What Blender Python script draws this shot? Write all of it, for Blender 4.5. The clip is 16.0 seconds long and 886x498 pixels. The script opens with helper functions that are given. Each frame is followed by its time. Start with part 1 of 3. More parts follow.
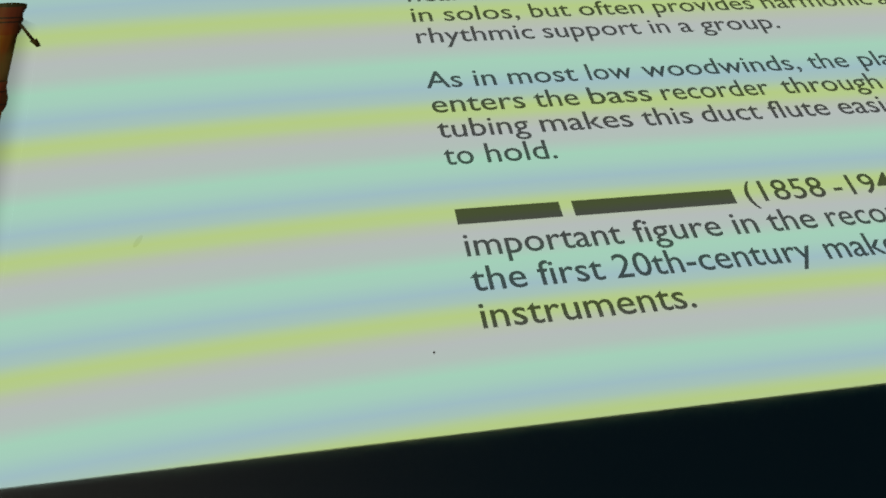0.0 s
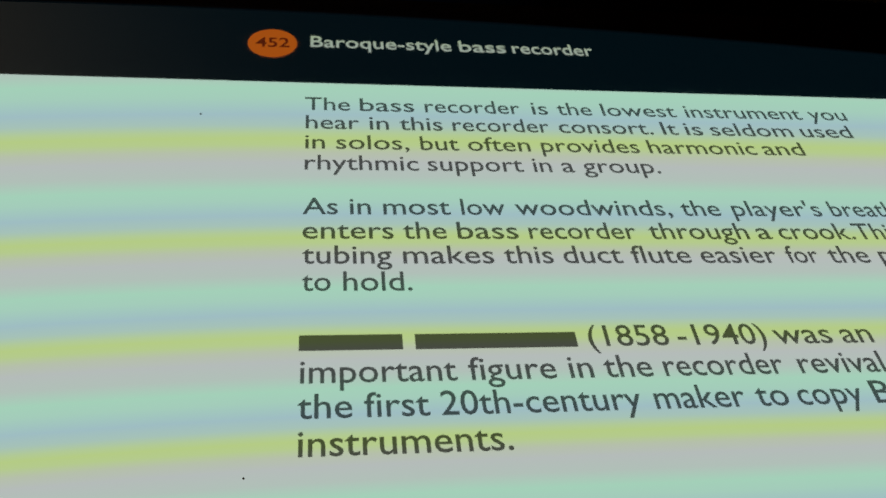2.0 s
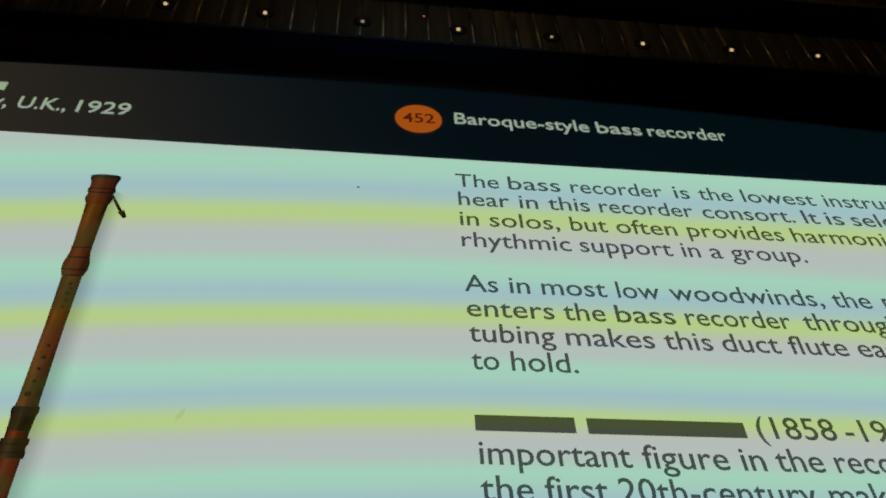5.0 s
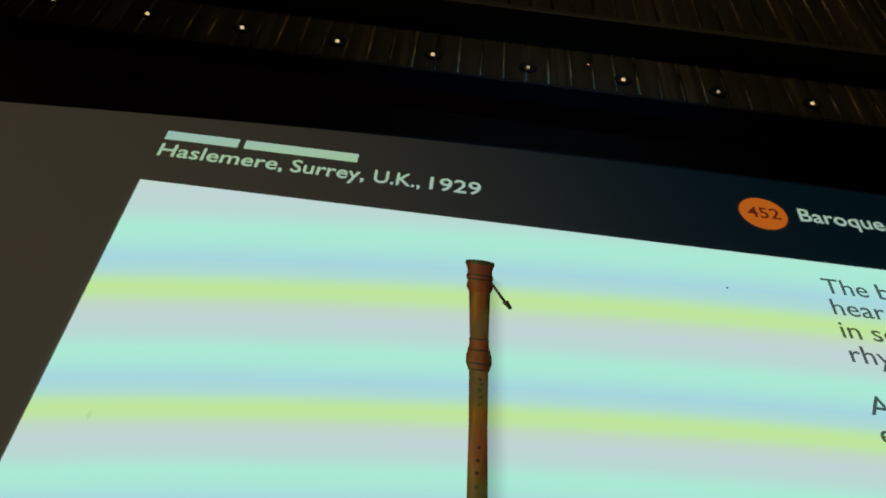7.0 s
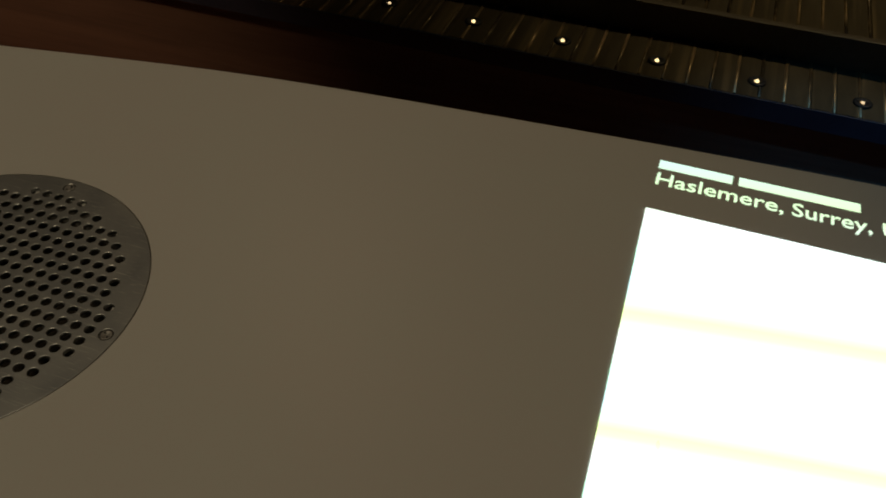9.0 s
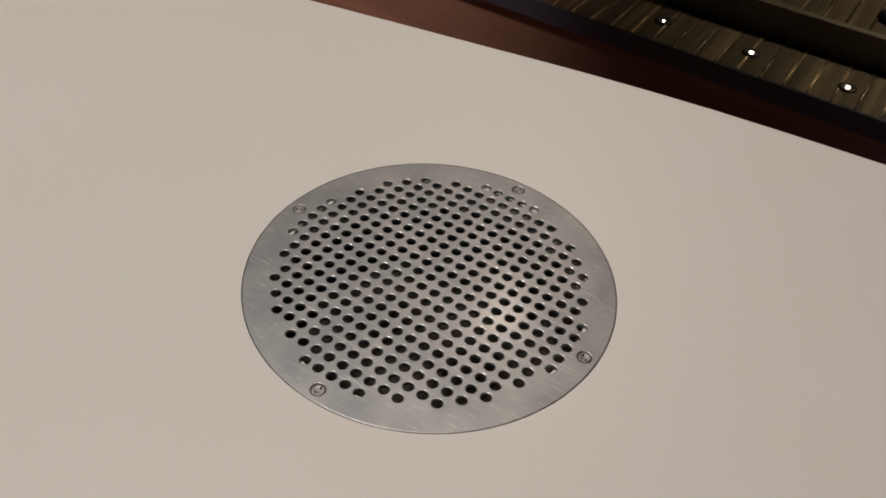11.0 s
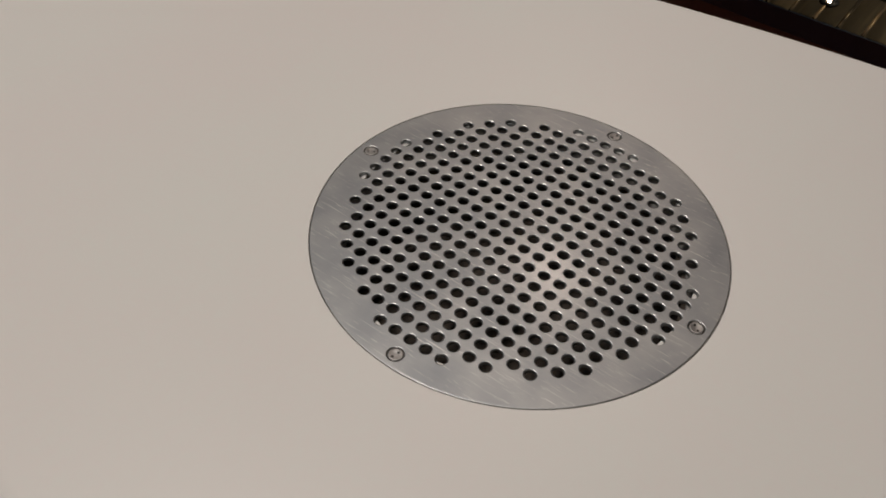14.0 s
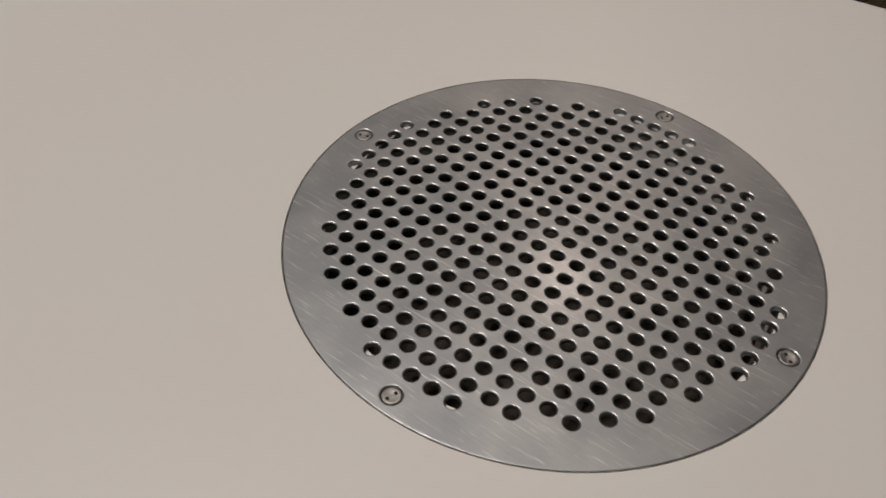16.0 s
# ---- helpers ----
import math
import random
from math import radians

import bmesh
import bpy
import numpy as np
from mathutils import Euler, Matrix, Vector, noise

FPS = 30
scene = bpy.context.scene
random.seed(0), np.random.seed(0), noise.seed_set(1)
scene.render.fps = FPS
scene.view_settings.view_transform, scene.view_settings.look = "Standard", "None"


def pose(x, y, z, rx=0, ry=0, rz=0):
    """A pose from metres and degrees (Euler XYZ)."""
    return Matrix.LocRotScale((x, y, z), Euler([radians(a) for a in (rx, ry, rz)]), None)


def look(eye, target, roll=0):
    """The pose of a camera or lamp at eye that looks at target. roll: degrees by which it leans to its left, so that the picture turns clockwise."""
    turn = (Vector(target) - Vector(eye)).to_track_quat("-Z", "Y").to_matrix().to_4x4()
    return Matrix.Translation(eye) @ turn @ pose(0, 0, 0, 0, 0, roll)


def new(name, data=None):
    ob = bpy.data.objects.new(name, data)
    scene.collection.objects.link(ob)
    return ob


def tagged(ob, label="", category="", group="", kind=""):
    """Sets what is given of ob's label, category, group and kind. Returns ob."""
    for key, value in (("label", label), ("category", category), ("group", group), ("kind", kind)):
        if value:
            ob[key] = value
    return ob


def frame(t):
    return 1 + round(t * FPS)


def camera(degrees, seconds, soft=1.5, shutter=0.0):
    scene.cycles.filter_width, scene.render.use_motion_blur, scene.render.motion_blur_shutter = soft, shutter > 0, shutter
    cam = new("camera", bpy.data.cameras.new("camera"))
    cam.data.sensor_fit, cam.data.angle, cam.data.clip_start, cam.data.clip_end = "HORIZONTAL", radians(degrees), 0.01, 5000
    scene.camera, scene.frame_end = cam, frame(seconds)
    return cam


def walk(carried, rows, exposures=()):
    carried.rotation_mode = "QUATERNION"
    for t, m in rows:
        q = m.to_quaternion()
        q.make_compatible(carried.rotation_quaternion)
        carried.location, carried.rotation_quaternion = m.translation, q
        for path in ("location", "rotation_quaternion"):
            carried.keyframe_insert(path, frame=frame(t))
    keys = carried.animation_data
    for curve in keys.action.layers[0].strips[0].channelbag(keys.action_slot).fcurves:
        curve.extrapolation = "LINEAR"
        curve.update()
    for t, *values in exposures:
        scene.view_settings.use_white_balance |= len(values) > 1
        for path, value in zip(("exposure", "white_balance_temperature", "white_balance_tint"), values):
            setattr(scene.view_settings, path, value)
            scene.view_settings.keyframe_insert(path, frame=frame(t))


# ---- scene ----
cam = camera(55.3, 16.0, soft=1.8)
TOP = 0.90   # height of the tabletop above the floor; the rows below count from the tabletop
PATH = [
    (0, (-0.063, -0.365, 0.255), (0.274, 0.837, -1.308), 7.7),
    (0.5, (-0.04, -0.363, 0.272), (0.259, 0.932, -1.222), 8.5),
    (1, (-0.017, -0.372, 0.281), (0.264, 0.96, -1.185), 8.7),
    (1.5, (-0.001, -0.372, 0.286), (0.28, 0.975, -1.166), 8.6),
    (2, (0.009, -0.369, 0.288), (0.294, 0.983, -1.157), 8.7),
    (2.5, (0.009, -0.371, 0.289), (0.292, 0.986, -1.153), 8.7),
    (3, (0.011, -0.371, 0.287), (0.287, 0.998, -1.144), 8.5),
    (3.2, (0.015, -0.37, 0.289), (0.29, 0.998, -1.144), 8.7),
    (5.3, (-0.078, -0.356, 0.296), (0.108, 1.101, -1.061), 8.8),
    (5.5, (-0.095, -0.351, 0.296), (0.073, 1.111, -1.058), 9.0),
    (6, (-0.142, -0.341, 0.3), (-0.007, 1.132, -1.047), 8.9),
    (6.5, (-0.181, -0.331, 0.298), (-0.1, 1.151, -1.043), 8.8),
    (7, (-0.214, -0.331, 0.299), (-0.176, 1.156, -1.038), 7.9),
    (7.5, (-0.25, -0.333, 0.301), (-0.307, 1.157, -1.032), 5.0),
    (8, (-0.29, -0.336, 0.298), (-0.456, 1.139, -1.042), 3.6),
    (8.5, (-0.328, -0.34, 0.292), (-0.633, 1.105, -1.057), 2.9),
    (9, (-0.369, -0.353, 0.299), (-0.821, 1.046, -1.057), 2.2),
    (9.5, (-0.42, -0.368, 0.3), (-1.01, 0.977, -1.057), 2.0),
    (9.6, (-0.429, -0.372, 0.3), (-1.044, 0.963, -1.056), 2.2),
    (10, (-0.461, -0.384, 0.305), (-1.143, 0.914, -1.055), 2.7),
    (10.2, (-0.477, -0.388, 0.304), (-1.193, 0.893, -1.054), 2.7),
    (12.3, (-0.544, -0.409, 0.274), (-1.331, 0.734, -1.167), 3.3),
    (12.5, (-0.542, -0.404, 0.277), (-1.338, 0.714, -1.177), 2.7),
    (13, (-0.545, -0.406, 0.277), (-1.329, 0.729, -1.171), 3.3),
    (13.5, (-0.546, -0.401, 0.274), (-1.333, 0.731, -1.175), 3.2),
    (14, (-0.557, -0.386, 0.259), (-1.348, 0.739, -1.193), 3.0),
    (14.5, (-0.575, -0.369, 0.237), (-1.371, 0.755, -1.213), 3.0),
    (15, (-0.582, -0.356, 0.215), (-1.381, 0.769, -1.233), 3.0),
    (15.5, (-0.585, -0.346, 0.206), (-1.391, 0.777, -1.239), 2.8),
    (16, (-0.588, -0.343, 0.201), (-1.407, 0.784, -1.233), 2.1),
]

EXPOSURES = [
    (0.0, -3.95, 7000, 10), (3.0, -3.95, 7000, 10), (5.5, -3.95, 6950, 8), (6.5, -3.93, 6650, 4), (7.0, -3.6, 6300, -1), (7.5, -3.4, 6200, -2), (8.0, -3.25, 6250, -1),
    (8.5, -3.06, 6550, 0), (9.0, -2.25, 6900, 1), (9.5, -0.82, 6250, 7), (10.0, -0.10, 5650, 10), (10.2, 0.08, 5480, 11), (12.5, 0.05, 5220, 11), (16.0, 0.02, 5170, 11),
]
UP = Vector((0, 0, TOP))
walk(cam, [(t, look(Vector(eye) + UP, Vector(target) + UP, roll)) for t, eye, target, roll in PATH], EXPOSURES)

# ---- light: a dark exhibition room with a few warm ceiling spots and an added blue fill ----
world = bpy.data.worlds.new("room_air")
world.use_nodes = True
world.node_tree.nodes["Background"].inputs[0].default_value = (0.01, 0.008, 0.006, 1)
world.node_tree.nodes["Background"].inputs[1].default_value = 0.2
scene.world = world
PAGE = 8.7   # how strongly the projected page glows


def spot(name, eye, target, watts, degrees, colour, radius, blend=1.0):
    data = bpy.data.lights.new(name, "SPOT")
    data.energy, data.spot_size, data.spot_blend = watts, radians(degrees), blend
    data.color, data.shadow_soft_size = colour, radius
    ob = new(name, data)
    ob.matrix_world = look(eye, target)
    return tagged(ob, "unseen blue spotlight added to tint the plinth front" if colour[2] > colour[0] else "unseen warm spotlight under the dark ceiling", "spotlight", kind="structure")


WARM = (1.0, 0.80, 0.58)
spot("table_spot", (-1.15, -0.35, 2.9), (-0.91, -0.22, TOP), 103, 45, WARM, 0.10, 0.45)
spot("far_spot", (-1.36, 1.39, 2.75), (-0.85, -0.2, TOP), 27, 46, (1.0, 0.70, 0.46), 0.05)
spot("plinth_spot", (-2.5, -0.5, 2.9), (-2.0, 1.1, 0.25), 620, 33, (1.0, 0.62, 0.40), 0.08)
# added without a seen source, to brighten the slatted treads
spot("display_spot", (0.2, 2.3, 2.9), (0.15, 1.55, 0.42), 170, 60, (1.0, 0.77, 0.44), 0.06)
# no known source: added to put a blue glow on the plinth front
spot("blue_fill", (0.0, 0.25, 2.95), (0.0, 0.83, 0.1), 420, 23, (0.16, 0.5, 1.0), 0.05)

# ---- materials ----


def shader(name, colour, rough=0.5, metal=0.0, emit=None, strength=0.0):
    m = bpy.data.materials.new(name)
    m.use_nodes = True
    b = m.node_tree.nodes["Principled BSDF"]
    b.inputs["Base Color"].default_value = (*colour, 1)
    b.inputs["Roughness"].default_value = rough
    b.inputs["Metallic"].default_value = metal
    if emit:
        b.inputs["Emission Color"].default_value = (*emit, 1)
        b.inputs["Emission Strength"].default_value = strength
    return m


def node(m, kind, **settings):
    n = m.node_tree.nodes.new(kind)
    for key, value in settings.items():
        n.inputs[key.replace("_", " ")].default_value = value
    return n


def link(m, a, out, b, into):
    m.node_tree.links.new(a.outputs[out], b.inputs[into])


def mottled(m, scale, low, high, fine=None, bump=0.0, rough=None, stretch=(1, 1, 1)):
    """Colour from low to high over noise at two scales, with relief and varied gloss."""
    b = m.node_tree.nodes["Principled BSDF"]
    co = node(m, "ShaderNodeTexCoord")
    mp = node(m, "ShaderNodeMapping", Scale=stretch)
    link(m, co, "Object", mp, "Vector")
    n1 = node(m, "ShaderNodeTexNoise", Scale=scale, Detail=6.0, Roughness=0.6)
    n2 = node(m, "ShaderNodeTexNoise", Scale=fine or scale * 14, Detail=4.0)
    link(m, mp, "Vector", n1, "Vector")
    link(m, mp, "Vector", n2, "Vector")
    mix = node(m, "ShaderNodeMath")
    mix.operation = "MULTIPLY_ADD"
    link(m, n2, "Fac", mix, 0)
    mix.inputs[1].default_value = 0.4
    link(m, n1, "Fac", mix, 2)
    ramp = node(m, "ShaderNodeValToRGB")
    ramp.color_ramp.elements[0].position, ramp.color_ramp.elements[1].position = 0.45, 0.95
    ramp.color_ramp.elements[0].color, ramp.color_ramp.elements[1].color = (*low, 1), (*high, 1)
    link(m, mix, 0, ramp, "Fac")
    link(m, ramp, "Color", b, "Base Color")
    if bump:
        bm = node(m, "ShaderNodeBump", Strength=bump, Distance=0.002)
        link(m, n2, "Fac", bm, "Height")
        link(m, bm, "Normal", b, "Normal")
    if rough:
        r = node(m, "ShaderNodeMapRange", To_Min=rough[0], To_Max=rough[1])
        link(m, mix, 0, r, "Value")
        link(m, r, "Result", b, "Roughness")
    return m


MINT = (0.70, 1.0, 0.83)
# pinkish and greenish projector light on the white is painted in as mottling
tinted_white = mottled(shader("white_solid_light_tint", (0.78, 0.76, 0.72), 0.38), 6.0, (0.795, 0.742, 0.705), (0.775, 0.775, 0.725), 260, 0.02, (0.34, 0.44))
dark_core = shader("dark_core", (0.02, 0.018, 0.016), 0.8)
black_paint = mottled(shader("black_paint", (0.012, 0.012, 0.014), 0.5), 8, (0.010, 0.010, 0.012), (0.02, 0.02, 0.024), 120, 0.1, (0.4, 0.6))
brown_paint = mottled(shader("dark_brown_paint", (0.05, 0.04, 0.03), 0.5), 5, (0.11, 0.086, 0.060), (0.17, 0.135, 0.096), 90, 0.1, (0.4, 0.6))
# black nosing paint; the blue light falling on it is mixed into the colour
blue_cast_black = mottled(shader("black_paint_blue_cast", (0.02, 0.03, 0.05), 0.45), 8, (0.018, 0.026, 0.050), (0.034, 0.046, 0.080), 120, 0.1, (0.4, 0.55))
red_wood = mottled(shader("red_brown_wood", (0.16, 0.07, 0.04), 0.35), 3.0, (0.085, 0.058, 0.044), (0.165, 0.105, 0.074), 22, 0.15, (0.3, 0.5), (0.35, 4, 6))
floor_wood = mottled(shader("red_floor_boards", (0.2, 0.06, 0.04), 0.4), 3.0, (0.16, 0.04, 0.028), (0.26, 0.085, 0.055), 24, 0.1, (0.3, 0.45), (5, 0.4, 1))
room_dark = mottled(shader("dark_wall_paint", (0.02, 0.018, 0.017), 0.9), 2, (0.016, 0.014, 0.013), (0.026, 0.023, 0.021), 60, 0.1)


def slat_bronze():
    """Dull bronze-brown slats with golden reflections painted in as pale streaks along their length."""
    m = mottled(shader("bronze_slat", (0.2, 0.15, 0.08), 0.45, 0.35), 9, (0.075, 0.058, 0.036), (0.13, 0.102, 0.062), 50, 0.1, (0.34, 0.5), (3, 0.6, 1))
    b = m.node_tree.nodes["Principled BSDF"]
    geo = node(m, "ShaderNodeNewGeometry")
    mp = node(m, "ShaderNodeMapping", Scale=(48, 1.2, 1))
    link(m, geo, "Position", mp, "Vector")
    n = node(m, "ShaderNodeTexNoise", Scale=1.0, Detail=1.6, Roughness=0.5)
    link(m, mp, "Vector", n, "Vector")
    cut = node(m, "ShaderNodeMapRange", From_Min=0.55, From_Max=0.80, To_Max=0.25)
    link(m, n, "Fac", cut, "Value")
    info = node(m, "ShaderNodeObjectInfo")
    hsv = node(m, "ShaderNodeHueSaturation")
    rng = node(m, "ShaderNodeMapRange", To_Min=0.85, To_Max=1.12)
    link(m, info, "Random", rng, "Value")
    link(m, rng, "Result", hsv, "Value")
    link(m, b.inputs["Base Color"].links[0].from_node, "Color", hsv, "Color")
    mix = node(m, "ShaderNodeMix")
    mix.data_type = "RGBA"
    link(m, cut, "Result", mix, 0)
    m.node_tree.links.new(hsv.outputs["Color"], mix.inputs[6])
    mix.inputs[7].default_value = (0.78, 0.56, 0.29, 1)
    m.node_tree.links.new(mix.outputs[2], b.inputs["Base Color"])
    return m


slat_mat = slat_bronze()


def brass_glints():
    """The rounded bead along each slat, with broken glints of light painted in as bright and dull stretches."""
    m = shader("brass_bead_glints", (0.7, 0.48, 0.25), 0.42, 0.5)
    b = m.node_tree.nodes["Principled BSDF"]
    geo = node(m, "ShaderNodeNewGeometry")
    mp = node(m, "ShaderNodeMapping", Scale=(31, 6, 1))
    link(m, geo, "Position", mp, "Vector")
    n = node(m, "ShaderNodeTexNoise", Scale=1.0, Detail=3.0, Roughness=0.6)
    link(m, mp, "Vector", n, "Vector")
    ramp = node(m, "ShaderNodeValToRGB")
    e = ramp.color_ramp.elements
    e[0].position, e[0].color, e[1].position, e[1].color = 0.42, (0.09, 0.07, 0.045, 1), 0.72, (0.88, 0.62, 0.34, 1)
    link(m, n, "Fac", ramp, "Fac")
    link(m, ramp, "Color", b, "Base Color")
    return m


bead_mat = brass_glints()


def brushed_steel():
    m = shader("brushed_steel", (0.46, 0.455, 0.44), 0.4, 1.0)
    b = m.node_tree.nodes["Principled BSDF"]
    b.inputs["Coat Weight"].default_value, b.inputs["Coat Roughness"].default_value = 0.18, 0.18
    co = node(m, "ShaderNodeTexCoord")
    mp = node(m, "ShaderNodeMapping", Scale=(28, 700, 1), Rotation=(0, 0, radians(35)))
    link(m, co, "Object", mp, "Vector")
    hair = node(m, "ShaderNodeTexNoise", Scale=1.0, Detail=5.0, Roughness=0.7)
    link(m, mp, "Vector", hair, "Vector")
    cloud = node(m, "ShaderNodeTexNoise", Scale=38.0, Detail=4.0)
    link(m, co, "Object", cloud, "Vector")
    # a few long bright scratches
    mp2 = node(m, "ShaderNodeMapping", Scale=(50, 1300, 1), Rotation=(0, 0, radians(-48)))
    link(m, co, "Object", mp2, "Vector")
    scr = node(m, "ShaderNodeTexNoise", Scale=1.0, Detail=2.0)
    link(m, mp2, "Vector", scr, "Vector")
    cut = node(m, "ShaderNodeMapRange", From_Min=0.63, From_Max=0.76)
    link(m, scr, "Fac", cut, "Value")
    # finer, shorter scratches across them
    mp3 = node(m, "ShaderNodeMapping", Scale=(130, 1700, 1), Rotation=(0, 0, radians(12)), Location=(3.1, 7.7, 0))
    link(m, co, "Object", mp3, "Vector")
    scr2 = node(m, "ShaderNodeTexNoise", Scale=1.0, Detail=1.0)
    link(m, mp3, "Vector", scr2, "Vector")
    cut2 = node(m, "ShaderNodeMapRange", From_Min=0.66, From_Max=0.80)
    link(m, scr2, "Fac", cut2, "Value")
    both = node(m, "ShaderNodeMath")
    both.operation = "MAXIMUM"
    link(m, cut, "Result", both, 0)
    link(m, cut2, "Result", both, 1)
    ramp = node(m, "ShaderNodeValToRGB")
    ramp.color_ramp.elements[0].position, ramp.color_ramp.elements[1].position = 0.3, 0.7
    ramp.color_ramp.elements[0].color, ramp.color_ramp.elements[1].color = (0.275, 0.292, 0.306, 1), (0.405, 0.414, 0.414, 1)
    link(m, cloud, "Fac", ramp, "Fac")
    mix = node(m, "ShaderNodeMix")
    mix.data_type = "RGBA"
    link(m, both, 0, mix, "Factor")
    link(m, ramp, "Color", mix, "A")
    mix.inputs["B"].default_value = (0.62, 0.62, 0.60, 1)
    m.node_tree.links.new(mix.outputs["Result"] if mix.outputs["Result"].type == "RGBA" else mix.outputs[2], b.inputs["Base Color"])
    rr = node(m, "ShaderNodeMapRange", To_Min=0.43, To_Max=0.60)
    link(m, hair, "Fac", rr, "Value")
    link(m, rr, "Result", b, "Roughness")
    bump = node(m, "ShaderNodeBump", Strength=0.12, Distance=0.0006)
    link(m, hair, "Fac", bump, "Height")
    link(m, bump, "Normal", b, "Normal")
    return m


steel = brushed_steel()
screw_steel = mottled(shader("screw_steel", (0.5, 0.49, 0.47), 0.32, 0.9), 90, (0.16, 0.155, 0.15), (0.50, 0.485, 0.46), 900, 0.1, (0.35, 0.6))
rim_glint = mottled(shader("rim_glint_steel", (0.7, 0.69, 0.67), 0.3, 1.0), 300, (0.50, 0.49, 0.47), (0.80, 0.79, 0.77), 2000, 0.05, (0.30, 0.45))
cone_brown = mottled(shader("dull_brown_cone", (0.05, 0.04, 0.03), 0.85), 60, (0.040, 0.032, 0.024), (0.075, 0.060, 0.045), 700, 0.3)
lamp_glow = shader("lamp_glow", (0.9, 0.8, 0.6), 0.4, 0, (1.0, 0.70, 0.36), 10.0)
orange_point_glow = shader("orange_point_glow", (0.8, 0.3, 0.1), 0.4, 0, (1.0, 0.32, 0.10), 11.0)
lamp_dim = shader("lamp_glow_dim", (0.9, 0.8, 0.6), 0.4, 0, (1.0, 0.70, 0.42), 5.0)
SHUTTER_BANDS = ((0.0, (0.78, 1.075, 0.42)), (0.06, (0.78, 1.06, 0.48)), (0.14, (0.79, 0.93, 0.76)), (0.24, (0.785, 0.885, 0.93)), (0.38, (0.74, 0.93, 0.91)),
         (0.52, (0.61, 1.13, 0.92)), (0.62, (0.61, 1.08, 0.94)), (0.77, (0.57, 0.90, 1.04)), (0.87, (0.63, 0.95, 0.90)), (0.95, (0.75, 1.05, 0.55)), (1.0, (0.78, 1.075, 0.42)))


def shutter_band_colour(m):
    """The camera's rolling-shutter banding of a colour-wheel projector, painted into its light: soft yellow, lilac,
    mint and blue bands that lie across the page and widen towards its far edge.
    """
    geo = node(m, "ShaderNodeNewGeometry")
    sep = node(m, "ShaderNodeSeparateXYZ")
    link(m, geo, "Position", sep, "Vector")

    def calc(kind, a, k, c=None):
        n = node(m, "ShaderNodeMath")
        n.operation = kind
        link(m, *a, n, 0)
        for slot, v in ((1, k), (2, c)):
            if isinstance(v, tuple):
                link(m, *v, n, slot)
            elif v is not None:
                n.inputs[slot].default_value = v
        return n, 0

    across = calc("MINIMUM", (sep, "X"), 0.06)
    # the bands bow to fit the camera's view: level at the page's text, rising along the picture
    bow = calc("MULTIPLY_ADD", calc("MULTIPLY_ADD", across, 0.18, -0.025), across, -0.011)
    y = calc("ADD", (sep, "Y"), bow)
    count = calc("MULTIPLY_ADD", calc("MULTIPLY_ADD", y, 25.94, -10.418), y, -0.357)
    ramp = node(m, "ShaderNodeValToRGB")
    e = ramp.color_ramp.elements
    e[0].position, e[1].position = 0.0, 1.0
    for at, _ in SHUTTER_BANDS[1:-1]:
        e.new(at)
    for k, (at, colour) in zip(e, SHUTTER_BANDS):
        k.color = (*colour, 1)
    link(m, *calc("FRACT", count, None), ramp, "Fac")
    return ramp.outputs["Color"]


def blend(m, kind, factor, a, b):
    n = node(m, "ShaderNodeMix")
    n.data_type, n.blend_type = "RGBA", kind
    n.inputs[0].default_value = factor
    m.node_tree.links.new(a, n.inputs[6])
    if isinstance(b, tuple):
        n.inputs[7].default_value = (*b, 1)
    else:
        m.node_tree.links.new(b, n.inputs[7])
    return n.outputs[2]


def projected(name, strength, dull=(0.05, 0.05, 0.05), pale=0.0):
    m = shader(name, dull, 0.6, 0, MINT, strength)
    m.node_tree.links.new(blend(m, "MIX", pale, shutter_band_colour(m), (0.72, 1.0, 0.92)), m.node_tree.nodes["Principled BSDF"].inputs["Emission Color"])
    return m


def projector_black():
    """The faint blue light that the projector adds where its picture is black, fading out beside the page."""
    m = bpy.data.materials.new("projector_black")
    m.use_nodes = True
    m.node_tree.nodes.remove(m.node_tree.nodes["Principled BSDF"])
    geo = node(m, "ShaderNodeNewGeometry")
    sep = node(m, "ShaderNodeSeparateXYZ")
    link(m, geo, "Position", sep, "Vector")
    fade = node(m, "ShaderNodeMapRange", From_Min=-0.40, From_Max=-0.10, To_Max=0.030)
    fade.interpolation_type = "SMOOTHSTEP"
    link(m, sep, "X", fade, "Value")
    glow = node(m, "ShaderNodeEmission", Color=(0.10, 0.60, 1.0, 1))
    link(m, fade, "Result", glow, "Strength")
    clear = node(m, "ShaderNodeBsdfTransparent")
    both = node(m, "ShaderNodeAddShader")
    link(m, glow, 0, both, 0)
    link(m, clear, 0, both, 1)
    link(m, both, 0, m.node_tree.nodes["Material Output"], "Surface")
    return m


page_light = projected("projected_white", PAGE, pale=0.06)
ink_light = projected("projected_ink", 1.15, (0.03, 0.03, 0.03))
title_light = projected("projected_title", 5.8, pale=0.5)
black_light = projector_black()
orange_light = shader("projected_orange", (0.05, 0.02, 0.01), 0.6, 0, (1.0, 0.22, 0.022), 5.2)
brown_light = shader("projected_brown", (0.02, 0.01, 0.01), 0.6, 0, (1.0, 0.16, 0.05), 1.0)
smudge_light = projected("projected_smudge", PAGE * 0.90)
dot_light = shader("projected_dark", (0.01, 0.01, 0.01), 0.6, 0, (0.6, 0.4, 0.25), 0.3)


